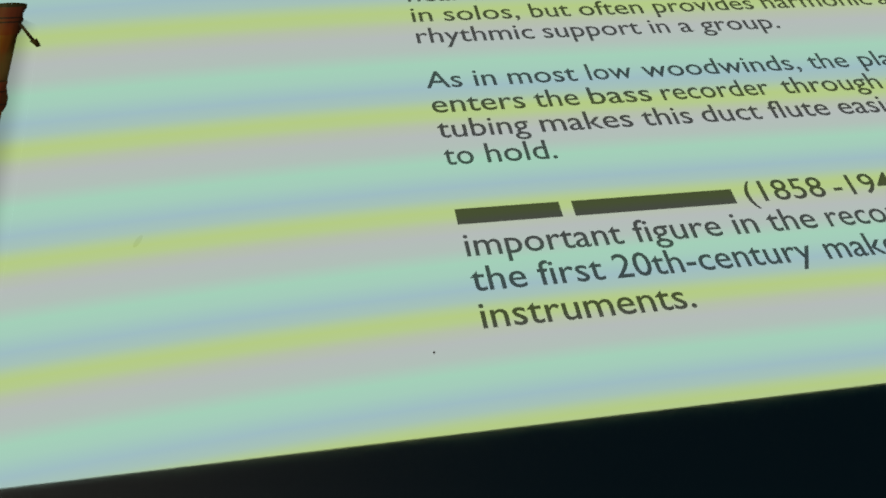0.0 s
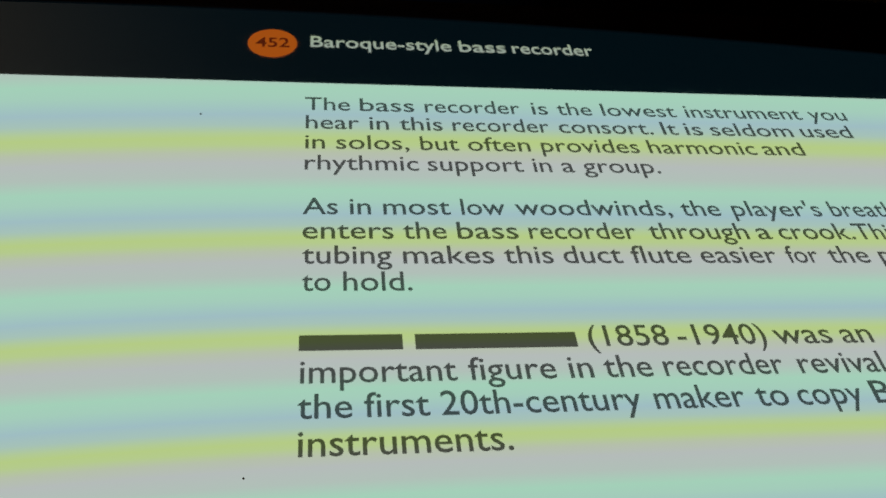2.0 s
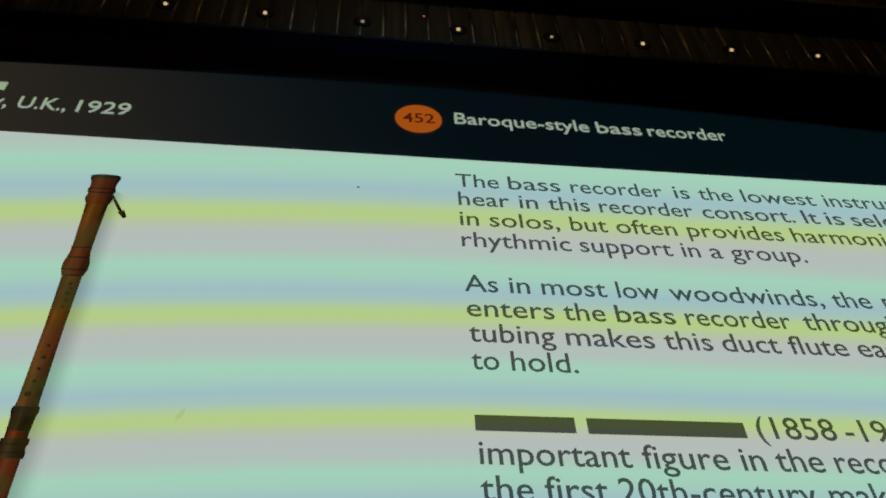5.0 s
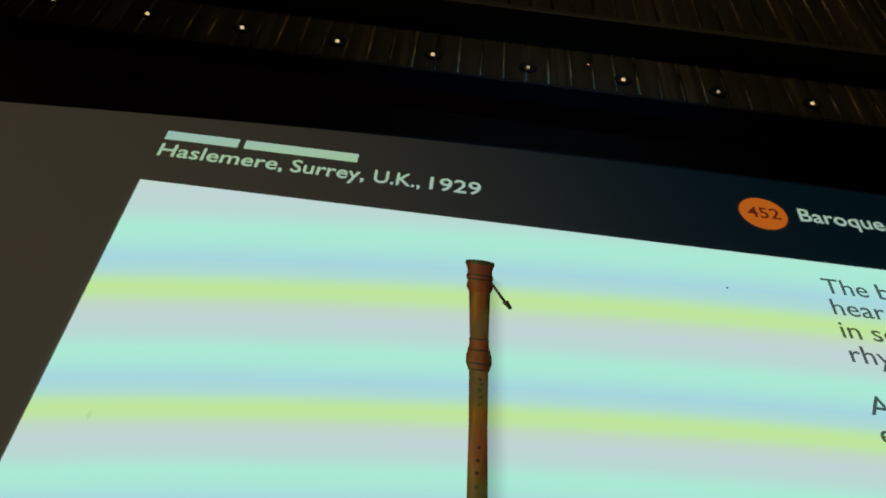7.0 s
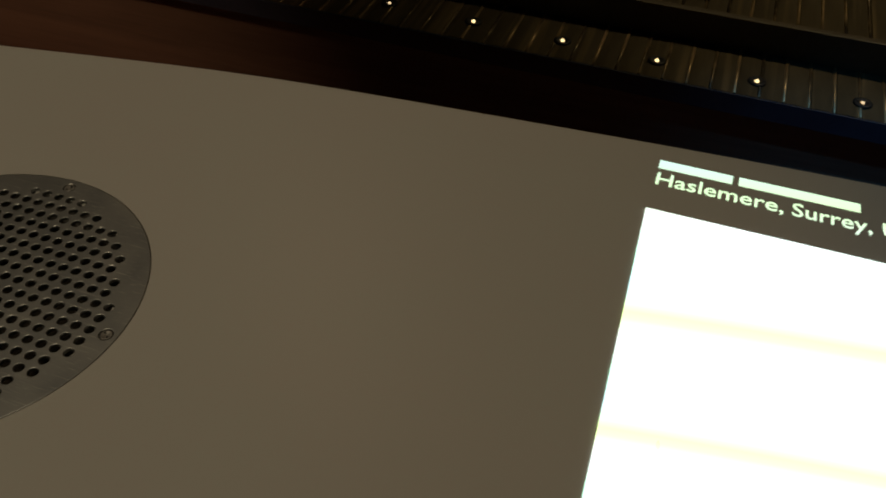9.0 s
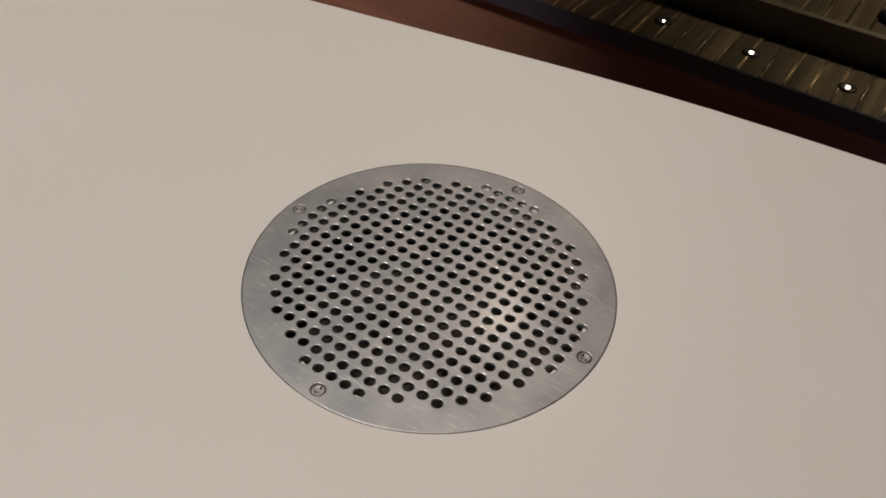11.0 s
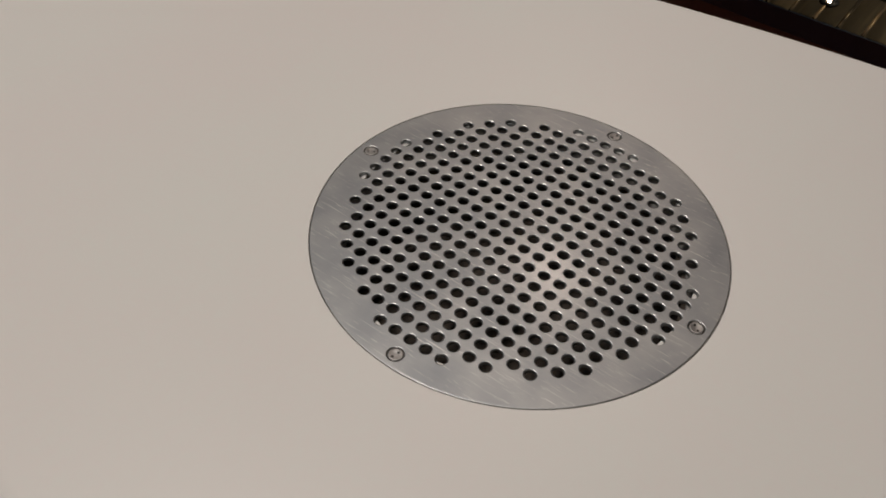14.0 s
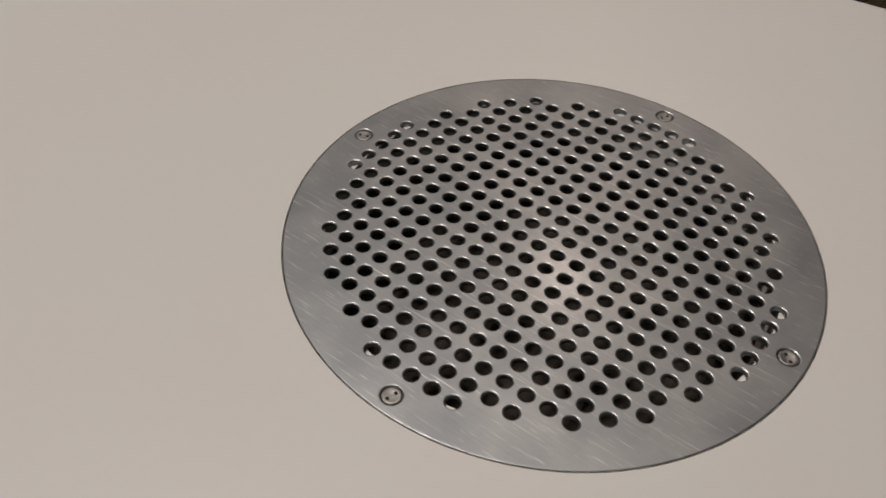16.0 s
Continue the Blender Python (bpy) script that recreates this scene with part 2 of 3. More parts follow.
def picture_wood(name, dark, mid, light, strength):
    """The projected picture of turned wood: darker towards the outline, streaked along the tube."""
    m = shader(name, (0.03, 0.02, 0.01), 0.6, 0, mid, strength)
    b = m.node_tree.nodes["Principled BSDF"]
    co = node(m, "ShaderNodeTexCoord")
    sep = node(m, "ShaderNodeSeparateXYZ")
    link(m, co, "Generated", sep, "Vector")
    ramp = node(m, "ShaderNodeValToRGB")
    e = ramp.color_ramp.elements
    e[0].position, e[0].color = 0.0, (*dark, 1)
    e[1].position, e[1].color = 1.0, (*dark, 1)
    for p, c in ((0.14, mid), (0.36, light), (0.60, mid)):
        k = e.new(p)
        k.color = (*c, 1)
    n = node(m, "ShaderNodeTexNoise", Scale=90.0, Detail=4.0)
    mp = node(m, "ShaderNodeMapping", Scale=(3, 0.5, 1))
    link(m, co, "Object", mp, "Vector")
    link(m, mp, "Vector", n, "Vector")
    add = node(m, "ShaderNodeMath")
    add.operation = "MULTIPLY_ADD"
    link(m, n, "Fac", add, 0)
    add.inputs[1].default_value = 0.55
    off = node(m, "ShaderNodeMath")
    off.operation = "SUBTRACT"
    link(m, sep, "X", off, 0)
    off.inputs[1].default_value = 0.24
    link(m, off, 0, add, 2)
    link(m, add, 0, ramp, "Fac")
    # olive patches: the yellow banding's tint on the wood, painted in at random
    patch = node(m, "ShaderNodeTexNoise", Scale=42.0, Detail=2.0)
    link(m, co, "Object", patch, "Vector")
    share = node(m, "ShaderNodeMapRange", From_Min=0.46, From_Max=0.64, To_Max=0.72)
    link(m, patch, "Fac", share, "Value")
    olive = node(m, "ShaderNodeMix")
    olive.data_type = "RGBA"
    link(m, share, "Result", olive, 0)
    m.node_tree.links.new(ramp.outputs["Color"], olive.inputs[6])
    olive.inputs[7].default_value = (0.17, 0.125, 0.030, 1)
    # the same camera banding is multiplied into the picture's colours
    m.node_tree.links.new(blend(m, "MULTIPLY", 0.85, olive.outputs[2], shutter_band_colour(m)), b.inputs["Emission Color"])
    return m


pic_amber = picture_wood("picture_amber_wood", (0.045, 0.020, 0.009), (0.33, 0.080, 0.022), (0.50, 0.17, 0.045), 4.7)
pic_red = picture_wood("picture_red_wood", (0.04, 0.012, 0.007), (0.30, 0.050, 0.018), (0.46, 0.11, 0.035), 4.7)
pic_dark = picture_wood("picture_dark_wood", (0.014, 0.012, 0.008), (0.075, 0.036, 0.022), (0.15, 0.09, 0.045), 4.0)
pic_olive = picture_wood("picture_olive_wood", (0.02, 0.016, 0.006), (0.10, 0.065, 0.022), (0.20, 0.13, 0.05), 4.0)


def soft_grey():
    """The photograph's own drop shade beside the instrument, fading into the page away from the instrument's leaning axis."""
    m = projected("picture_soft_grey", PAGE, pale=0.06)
    b = m.node_tree.nodes["Principled BSDF"]
    geo = node(m, "ShaderNodeNewGeometry")
    dot = node(m, "ShaderNodeVectorMath")
    dot.operation = "DOT_PRODUCT"
    link(m, geo, "Position", dot, 0)
    dot.inputs[1].default_value = (1, 0.026, 0)
    ramp = node(m, "ShaderNodeMapRange", From_Min=-0.1818, From_Max=-0.1715, To_Min=PAGE * 0.62, To_Max=PAGE)
    ramp.interpolation_type = "SMOOTHSTEP"
    link(m, dot, "Value", ramp, "Value")
    link(m, ramp, "Result", b, "Emission Strength")
    return m


pic_grey = soft_grey()

# ---- building helpers ----


def mesh_of(name, bm, material, smooth=False):
    me = bpy.data.meshes.new(name)
    bm.to_mesh(me)
    bm.free()
    me.materials.append(material)
    if smooth:
        for p in me.polygons:
            p.use_smooth = True
    return me


def part(name, bm, material, parent=None, label="", smooth=False):
    ob = new(name, mesh_of(name, bm, material, smooth) if isinstance(bm, bmesh.types.BMesh) else bm)
    if parent:
        ob.parent = parent
    return tagged(ob, label)


def empty(name, at, label, category, group="", kind=""):
    ob = new(name)
    ob.empty_display_size = 0.05
    ob.location = at
    return tagged(ob, label, category, group, kind)


def box(x0, x1, y0, y1, z0, z1, bevel=0.0):
    bm = bmesh.new()
    bmesh.ops.create_cube(bm, size=1, matrix=Matrix.Translation(((x0 + x1) / 2, (y0 + y1) / 2, (z0 + z1) / 2)) @ Matrix.Diagonal((x1 - x0, y1 - y0, z1 - z0, 1)))
    if bevel:
        bmesh.ops.bevel(bm, geom=bm.edges[:], offset=bevel, segments=2, affect="EDGES", profile=0.5)
    return bm


def lathe(profile, steps=32):
    """A turned solid from (radius, height) pairs."""
    bm = bmesh.new()
    rings = []
    for r, z in profile:
        rings.append([bm.verts.new((r * math.cos(a), r * math.sin(a), z)) for a in (2 * math.pi * k / steps for k in range(steps))])
    for a, b in zip(rings, rings[1:]):
        for k in range(steps):
            bm.faces.new((a[k], a[(k + 1) % steps], b[(k + 1) % steps], b[k]))
    bm.faces.new(rings[-1])
    bm.faces.new(rings[0][::-1])
    bmesh.ops.recalc_face_normals(bm, faces=bm.faces)
    return bm


def plate(name, loops, half, bevel, material, segments=2):
    """A flat plate with holes: closed loops of (x, y), half its thickness, rounded rims."""
    cu = bpy.data.curves.new(name, "CURVE")
    cu.dimensions, cu.fill_mode = "2D", "BOTH"
    cu.extrude, cu.bevel_depth, cu.bevel_resolution, cu.offset = half - bevel, bevel, segments, -bevel
    for loop in loops:
        s = cu.splines.new("POLY")
        s.points.add(len(loop) - 1)
        for p, (x, y) in zip(s.points, loop):
            p.co = (x, y, 0, 1)
        s.use_cyclic_u = True
    tmp = bpy.data.objects.new(name, cu)
    scene.collection.objects.link(tmp)
    me = bpy.data.meshes.new_from_object(tmp.evaluated_get(bpy.context.evaluated_depsgraph_get()))
    bpy.data.objects.remove(tmp)
    me.name = name
    me.materials.clear()
    me.materials.append(material)
    return me


def circle(x, y, r, n):
    return [(x + r * math.cos(2 * math.pi * k / n), y + r * math.sin(2 * math.pi * k / n)) for k in range(n)]


# ---- room ----
floor = tagged(new("floor"), "reddish brown wooden floor of the dark room", "floor", kind="structure")
X0, X1, Y0, Y1, H = -4.0, 4.0, -3.0, 5.6, 3.2
part("subfloor", box(X0, X1, Y0, Y1, -0.2, -0.012), dark_core, floor)
for nm, b in (("wall_north", (X0, X1, Y1, Y1 + 0.2)), ("wall_south", (X0, X1, Y0 - 0.2, Y0)), ("wall_west", (X0 - 0.2, X0, Y0, Y1)), ("wall_east", (X1, X1 + 0.2, Y0, Y1))):
    tagged(part(nm, box(*b, -0.2, H), room_dark), "plain dark painted wall of the exhibition room", "wall", kind="structure")
tagged(part("ceiling", box(X0, X1, Y0, Y1, H, H + 0.2), room_dark), "plain dark ceiling", "ceiling", kind="structure")

# ---- the projection table ----
MIDX = -0.08
GX, GY = -0.679, -0.156   # middle of the loudspeaker grille


# how far the rim is rounded round the outline: full along the front, crisper along the back
CRISP = 0.3
RIM = [1.0] * 61 + [1 + (CRISP - 1) * k / 24 for k in range(1, 24)] + [CRISP] * 61 + [CRISP + (1 - CRISP) * k / 24 for k in range(1, 24)]


BULGE = 0.0045


def table_outline(grow=0.0):
    pts = []
    for k in range(61):
        u = -1.25 + 2.5 * k / 60
        pts.append((MIDX + u, -0.43 + 0.12 * u * u - grow))
    for k in range(1, 24):
        a, g = -math.pi / 2 + math.pi * k / 24, grow * RIM[60 + k]
        pts.append((MIDX + 1.25 + (0.13 + g) * math.cos(a), -0.1575 + (0.085 + g) * math.sin(a)))
    for k in range(61):
        u = 1.25 - 2.5 * k / 60
        pts.append((MIDX + u, 0.1055 - 0.114 * u * u + BULGE * math.exp(-((u + 0.57) / 0.13) ** 2) + grow * CRISP))
    for k in range(1, 24):
        a, g = math.pi / 2 + math.pi * k / 24, grow * RIM[144 + k]
        pts.append((MIDX - 1.25 + (0.13 + g) * math.cos(a), -0.1575 + (0.085 + g) * math.sin(a)))
    return pts


table = empty("projection_table", (0, 0, 0), "long white solid-surface table with curved rounded edges", "table")


def rounded_slab():
    """The tabletop: rounded rim, level top with a stepped round opening for the grille, closed below."""
    bm = bmesh.new()
    R, T = 0.018, 0.06
    rings = []
    steps = [(R * (1 - math.sin(a)), -R * (1 - math.cos(a))) for a in (math.pi / 2 * k / 7 for k in range(8))]
    for inset, z in steps + [(0.0, -T + 0.01), (0.01, -T)]:
        rings.append([bm.verts.new((x, y, z * w if z > -0.02 else z)) for (x, y), w in zip(table_outline(-inset), RIM)])
    n = len(rings[0])
    for a, b in zip(rings, rings[1:]):
        for k in range(n):
            f = bm.faces.new((a[k], b[k], b[(k + 1) % n], a[(k + 1) % n]))
            f.smooth = True
    holes = []
    for r, z in ((0.0904, 0.0), (0.0904, -0.0022), (0.0768, -0.0022), (0.0768, -T)):
        holes.append([bm.verts.new((x, y, z)) for x, y in circle(GX, GY, r, 128)])
    for a, b in zip(holes, holes[1:]):
        for k in range(128):
            bm.faces.new((a[k], a[(k + 1) % 128], b[(k + 1) % 128], b[k]))
    for outer, inner in ((rings[0], holes[0]), (rings[-1], holes[-1])):
        edges = [bm.edges.get((v, w)) or bm.edges.new((v, w)) for loop in (outer, inner) for v, w in zip(loop, loop[1:] + loop[:1])]
        bmesh.ops.triangle_fill(bm, edges=edges, use_beauty=True)
    bmesh.ops.recalc_face_normals(bm, faces=bm.faces)
    return bm


tabletop = part("tabletop", rounded_slab(), tinted_white, table)
tabletop.location.z = TOP


def pedestal_body():
    bm = bmesh.new()
    low = [bm.verts.new((MIDX + 0.8 * (x - MIDX), -0.16 + 0.7 * (y + 0.16), 0.0)) for x, y in table_outline()]
    high = [bm.verts.new((MIDX + 0.86 * (x - MIDX), -0.16 + 0.78 * (y + 0.16), TOP - 0.0605)) for x, y in table_outline()]
    for k in range(len(low)):
        bm.faces.new((low[k], low[(k + 1) % len(low)], high[(k + 1) % len(low)], high[k]))
    bm.faces.new(low[::-1])
    return bm


part("pedestal", pedestal_body(), tinted_white, table)

# ---- loudspeaker grille ----
grille = empty("speaker_grille", (GX, GY, TOP), "round scratched steel loudspeaker grille set flush in the white tabletop", "speaker grille")
PITCH, HOLE = 0.0075, 0.0023
loops = [circle(0, 0, 0.0902, 160)]
for i in range(-10, 11):
    for j in range(-10, 11):
        if i * i + j * j <= 104:
            loops.append(circle(i * PITCH, j * PITCH, HOLE, 18))
SCREWS = [(-0.084, 0.0), (0.0, 0.084), (0.084, 0.0), (0.0, -0.084)]
for x, y in SCREWS:
    loops.append(circle(x, y, 0.0032, 28))
disc = part("perforated_disc", plate("perforated_disc", loops, 0.0011, 0.0006, steel, 3), None, grille)
disc.location.z = -0.0010
# glints on the rounded rims of the holes and of the disc, put into a lighter steel
disc.data.materials.append(rim_glint)
for face in disc.data.polygons:
    face.material_index = int(0.25 < face.normal.z < 0.97)

# domed security screws; near-black discs and seats paint in the shade of two drill holes and the gap
screw_mesh = mesh_of("screw", lathe([(0.0030, -0.0012), (0.0030, 0.0), (0.0028, 0.0003), (0.0020, 0.0001), (0.0010, -0.0001), (0.0002, -0.0001)], 28), screw_steel, True)
seat_mesh = mesh_of("screw_seat", lathe([(0.0032, -0.0018), (0.0032, -0.0011), (0.0001, -0.0010)], 20), dark_core)
drill_mesh = mesh_of("drill_shade", lathe([(0.00055, 0.0), (0.0005, 0.00025), (0.0001, 0.0002)], 12), dark_core)
for k, (x, y) in enumerate(SCREWS):
    sc = part("screw", screw_mesh, None, grille, "small bright steel security screw")
    sc.location, sc.rotation_euler = (x, y, -0.0003), (0, 0, radians((20, 65, 140, 75)[k]))
    part("screw_seat", seat_mesh, None, sc)
    for u in (-0.0015, 0.0015):
        part("drill_shade", drill_mesh, None, sc).location = (u, 0, 0.0)

speaker = empty("loudspeaker", (GX, GY, TOP - 0.06), "dark loudspeaker cone sunk under the grille", "loudspeaker")
part("housing", lathe([(0.0765, -0.05), (0.0765, 0.04), (0.0745, 0.04), (0.0745, -0.045), (0.001, -0.045)], 48), cone_brown, speaker)
part("cone", lathe([(0.073, 0.004), (0.068, 0.008), (0.06, 0.0), (0.02, -0.03), (0.018, -0.024), (0.001, -0.02)], 48), cone_brown, speaker)

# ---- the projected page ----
page = empty("projected_page", (0, 0, TOP), "bright museum page projected on the tabletop, camera banding painted into its glow", "projection")


def slab(points, z0, z1):
    bm = bmesh.new()
    lo = [bm.verts.new((x, y, z0)) for x, y in points]
    hi = [bm.verts.new((x, y, z1)) for x, y in points]
    n = len(points)
    bm.faces.new(hi)
    bm.faces.new(lo[::-1])
    for k in range(n):
        bm.faces.new((lo[k], lo[(k + 1) % n], hi[(k + 1) % n], hi[k]))
    bmesh.ops.recalc_face_normals(bm, faces=bm.faces)
    return bm


part("white_field", slab([(-0.366, -0.246), (0.43, -0.246), (0.43, 0.028), (-0.3745, 0.028)], 0.0001, 0.0004), page_light, page)
dark_back = [(x, 0.1035 - 0.114 * (x - MIDX) ** 2) for x in (0.45 - 0.86 * k / 16 for k in range(17))]
# clear glowing sheet added over the tabletop to carry the faint blue spill
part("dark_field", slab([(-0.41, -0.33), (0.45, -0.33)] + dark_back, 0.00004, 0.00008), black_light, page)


def lettering(text, weight=0.0):
    """Flat letters of the built-in font as a mesh, with their left and right ends."""
    cu = bpy.data.curves.new("letters", "FONT")
    cu.body, cu.size, cu.offset, cu.resolution_u = text, 1.0, weight, 3
    ob = bpy.data.objects.new("letters", cu)
    scene.collection.objects.link(ob)
    me = bpy.data.meshes.new_from_object(ob.evaluated_get(bpy.context.evaluated_depsgraph_get()))
    bpy.data.objects.remove(ob)
    xs = [v.co.x for v in me.vertices]
    return me, min(xs), max(xs)


CAP = max(v.co.y for v in lettering("H")[0].vertices)


def text_line(text, x0, y0, x1, y1, cap, material, parent, upto="", weight=0.0, z=0.0006, name="text_line", label=""):
    """A line of letters from (x0, y0) along its baseline; x1, y1 is where the words 'upto' (or all) end."""
    me, left, right = lettering(text, weight)
    ref = lettering(upto, weight) if upto else (None, left, right)
    sx = math.hypot(x1 - x0, y1 - y0) / (ref[2] - ref[1])
    sy = cap / CAP
    turn = math.atan2(y1 - y0, x1 - x0)
    c, s = math.cos(turn), math.sin(turn)
    for v in me.vertices:
        x, y = (v.co.x - left) * sx, v.co.y * sy
        v.co = (x0 + x * c - y * s, y0 + x * s + y * c, z)
    me.materials.clear()
    me.materials.append(material)
    me.name = name
    return part(name, me, None, parent, label)


def word_bar(x0, x1, y0, height, material, z):
    return part("word_bar", slab([(x0, y0), (x1, y0), (x1, y0 + height), (x0, y0 + height)], z - 0.0001, z), material, page)


BODY = 0.0113
# each line: height of its baseline at its first and last word, the words, and where each begins and ends in tenths of a millimetre
LINES = [
    (0.0031, 0.0051, "The bass recorder is the lowest instrument you", "2:247 300:600 660:1202 1271:1363 1419:1623 1684:2131 2190:2918 2966:3207"),
    (-0.0127, -0.0112, "hear in this recorder consort. It is seldom used", "8:292 347:451 509:744 800:1343 1398:1945 2002:2093 2141:2243 2293:2795 2851:3169"),
    (-0.0290, -0.0277, "in solos, but often provides harmonic and", "7:109 167:550 610:816 865:1206 1268:1822 1877:2510 2551:2801"),
    (-0.0453, -0.0445, "rhythmic support in a group.", "7:588 635:1141 1196:1294 1350:1418 1467:1896"),
    (-0.0773, -0.0764, "As in most low woodwinds, the player's breath", "1:170 227:329 389:720 774:996 1048:1866 1920:2130 2198:2694 2749:3059"),
    (-0.0935, -0.0930, "enters the bass recorder through a crook. This", "3:430 475:685 737:1036 1090:1635 1702:2225 2271:2348 2391:2805 2815:3009"),
    (-0.1092, -0.1092, "tubing makes this duct flute easier for the player", "3:413 465:894 943:1181 1231:1522 1570:1869 1921:2319 2373:2541 2596:2814 2873:3316"),
    (-0.1253, -0.1255, "to hold.", "4:132 187:496"),
    (-0.1578, -0.1582, "(1858 -1940) was an", "1246:1614 1656:2074 2114:2393 2440:2594"),
    (-0.1739, -0.1742, "important figure in the recorder revival.", "5:647 696:1070 1127:1231 1280:1494 1547:2097 2169:2548"),
    (-0.1903, -0.1901, "the first 20th-century maker to copy B", "-2:212 259:520 565:1403 1461:1861 1911:2055 2098:2399 2452:2545"),
    (-0.2068, -0.2067, "instruments.", "3:833"),
]
TITLES = [
    (0.0642, 0.0648, "Baroque-style bass recorder", "27:873 922:1211 1253:1766"),
    (0.0519, 0.0510, "Haslemere, Surrey, U.K., 1929", "-3732:-3017 -2971:-2547 -2492:-2224 -2168:-1872"),
]
SHORT = {"breath": "breat", "This": "Thi", "revival.": "reviva"}   # words whose end is read up to these letters


def text_lines(lines, cap, material, weight, name, z):
    for y0, y1, words, ends in lines:
        spans = [[int(v) * 1e-4 for v in e.split(":")] for e in ends.split()]
        first, last = spans[0][0], spans[-1][1]
        for word, (x0, x1) in zip(words.split(), spans):
            ya, yb = (y0 + (y1 - y0) * (x - first) / (last - first) for x in (x0, x1))
            text_line(word, x0, ya, x1, yb, cap, material, page, SHORT.get(word, ""), weight, z, name)


text_lines(LINES, BODY, ink_light, 0.006, "word", 0.0006)
word_bar(-0.0002, 0.0432, -0.1578, 0.0080, ink_light, 0.0006)
word_bar(0.0485, 0.1193, -0.1579, 0.0080, ink_light, 0.0006)
text_lines(TITLES, 0.0113, title_light, 0.007, "title_word", 0.0002)
word_bar(-0.3736, -0.3312, 0.0678, 0.0080, title_light, 0.0002)
word_bar(-0.3275, -0.2607, 0.0678, 0.0080, title_light, 0.0002)
badge = part("number_badge", slab(circle(-0.0195, 0.0665, 0.0142, 48), 0.00015, 0.0004), orange_light, page, "orange round number badge")
text_line("452", -0.0291, 0.0617, -0.0095, 0.0622, 0.0094, brown_light, badge, weight=0.012, z=0.0006, name="number")


# the pictured recorder, joint by joint: (y, half width) along its slightly leaning axis
def axis_x(y):
    return -0.1856 - 0.026 * (y + 0.0065)


JOINTS = [
    ("mouth_cap", pic_red, [(-0.0062, 0.0072), (-0.0075, 0.0077), (-0.0095, 0.0070), (-0.0125, 0.0064), (-0.0155, 0.0064), (-0.0165, 0.0069), (-0.0185, 0.0069), (-0.0195, 0.0063), (-0.0222, 0.0063)]),
    ("cap_ring", pic_red, [(-0.0222, 0.0067), (-0.0250, 0.0067), (-0.0285, 0.0054)]),
    ("head_joint", pic_amber, [(-0.0285, 0.0054), (-0.0450, 0.0049), (-0.0600, 0.0045)]),
    ("head_ring", pic_red, [(-0.0600, 0.0048), (-0.0630, 0.0046), (-0.0670, 0.0053), (-0.0705, 0.0060), (-0.0745, 0.0060), (-0.0765, 0.0055), (-0.0790, 0.0048)]),
    ("middle_joint", pic_amber, [(-0.0790, 0.0045), (-0.1100, 0.0041), (-0.1500, 0.0043), (-0.1525, 0.0046)]),
    ("lower_ring", pic_dark, [(-0.1525, 0.0052), (-0.1550, 0.0054), (-0.1570, 0.0048), (-0.1640, 0.0044)]),
    ("tenon", pic_red, [(-0.1640, 0.0043), (-0.1675, 0.0044)]),
    ("foot_ring", pic_olive, [(-0.1675, 0.0053), (-0.1695, 0.0055), (-0.1715, 0.0048), (-0.1740, 0.0054), (-0.1765, 0.0052)]),
    ("foot_joint", pic_red, [(-0.1765, 0.0044), (-0.1900, 0.0043), (-0.2150, 0.0044), (-0.2300, 0.0056), (-0.2350, 0.0056)]),
]
core = [(axis_x(-0.007) - 0.004, -0.007), (axis_x(-0.234) - 0.0035, -0.234), (axis_x(-0.234) + 0.0035, -0.234), (axis_x(-0.007) + 0.004, -0.007)]
recorder = part("recorder_picture", slab(core, 0.0005, 0.0007), pic_red, page, "picture of a slim red-brown turned wooden recorder")
part("soft_edge", slab([(axis_x(-0.012), -0.012), (axis_x(-0.235) - 0.002, -0.235), (axis_x(-0.235) + 0.0145, -0.235), (axis_x(-0.016) + 0.0145, -0.022)], 0.0004, 0.0005), pic_grey, recorder)
part("bore_rim", slab([(axis_x(-0.0064) + 0.0076 * u, -0.0064 + 0.0016 * v) for u, v in circle(0, 0, 1, 28)], 0.0009, 0.0012), pic_olive, recorder)
for y, w in ((-0.0160, 0.0068), (-0.0192, 0.0068), (-0.0600, 0.0049), (-0.0668, 0.0055), (-0.0750, 0.0061), (-0.0788, 0.0050), (-0.1540, 0.0055), (-0.1572, 0.0050), (-0.1700, 0.0056), (-0.1738, 0.0055)):
    part("groove", slab([(axis_x(y) - w, y), (axis_x(y) - w * 0.4, y - 0.0007), (axis_x(y) + w * 0.4, y - 0.0007), (axis_x(y) + w, y), (axis_x(y) + w * 0.4, y + 0.0002), (axis_x(y) - w * 0.4, y + 0.0002)], 0.0010, 0.0012), pic_dark, recorder)
for nm, mat, prof in JOINTS:
    outline = [(axis_x(y) - w, y) for y, w in prof] + [(axis_x(y) + w, y) for y, w in reversed(prof)]
    part(nm, slab(outline, 0.0006, 0.0009), mat, recorder)
DOTS = ((-0.0845, 0.0006, 0.0009), (-0.0872, 0.0012, 0.0007), (-0.0905, 0.0006, 0.0010), (-0.0945, 0.0010, 0.0008), (-0.0985, 0.0004, 0.0007), (-0.1210, 0.0004, 0.0008), (-0.1275, 0.0, 0.0009), (-0.1335, -0.0004, 0.0008), (-0.1400, -0.0004, 0.0008), (-0.1465, -0.0012, 0.0013))
for y, dx, r in DOTS:
    part("finger_hole", slab(circle(axis_x(y) + dx, y, r, 12), 0.0009, 0.0011), pic_dark, recorder)


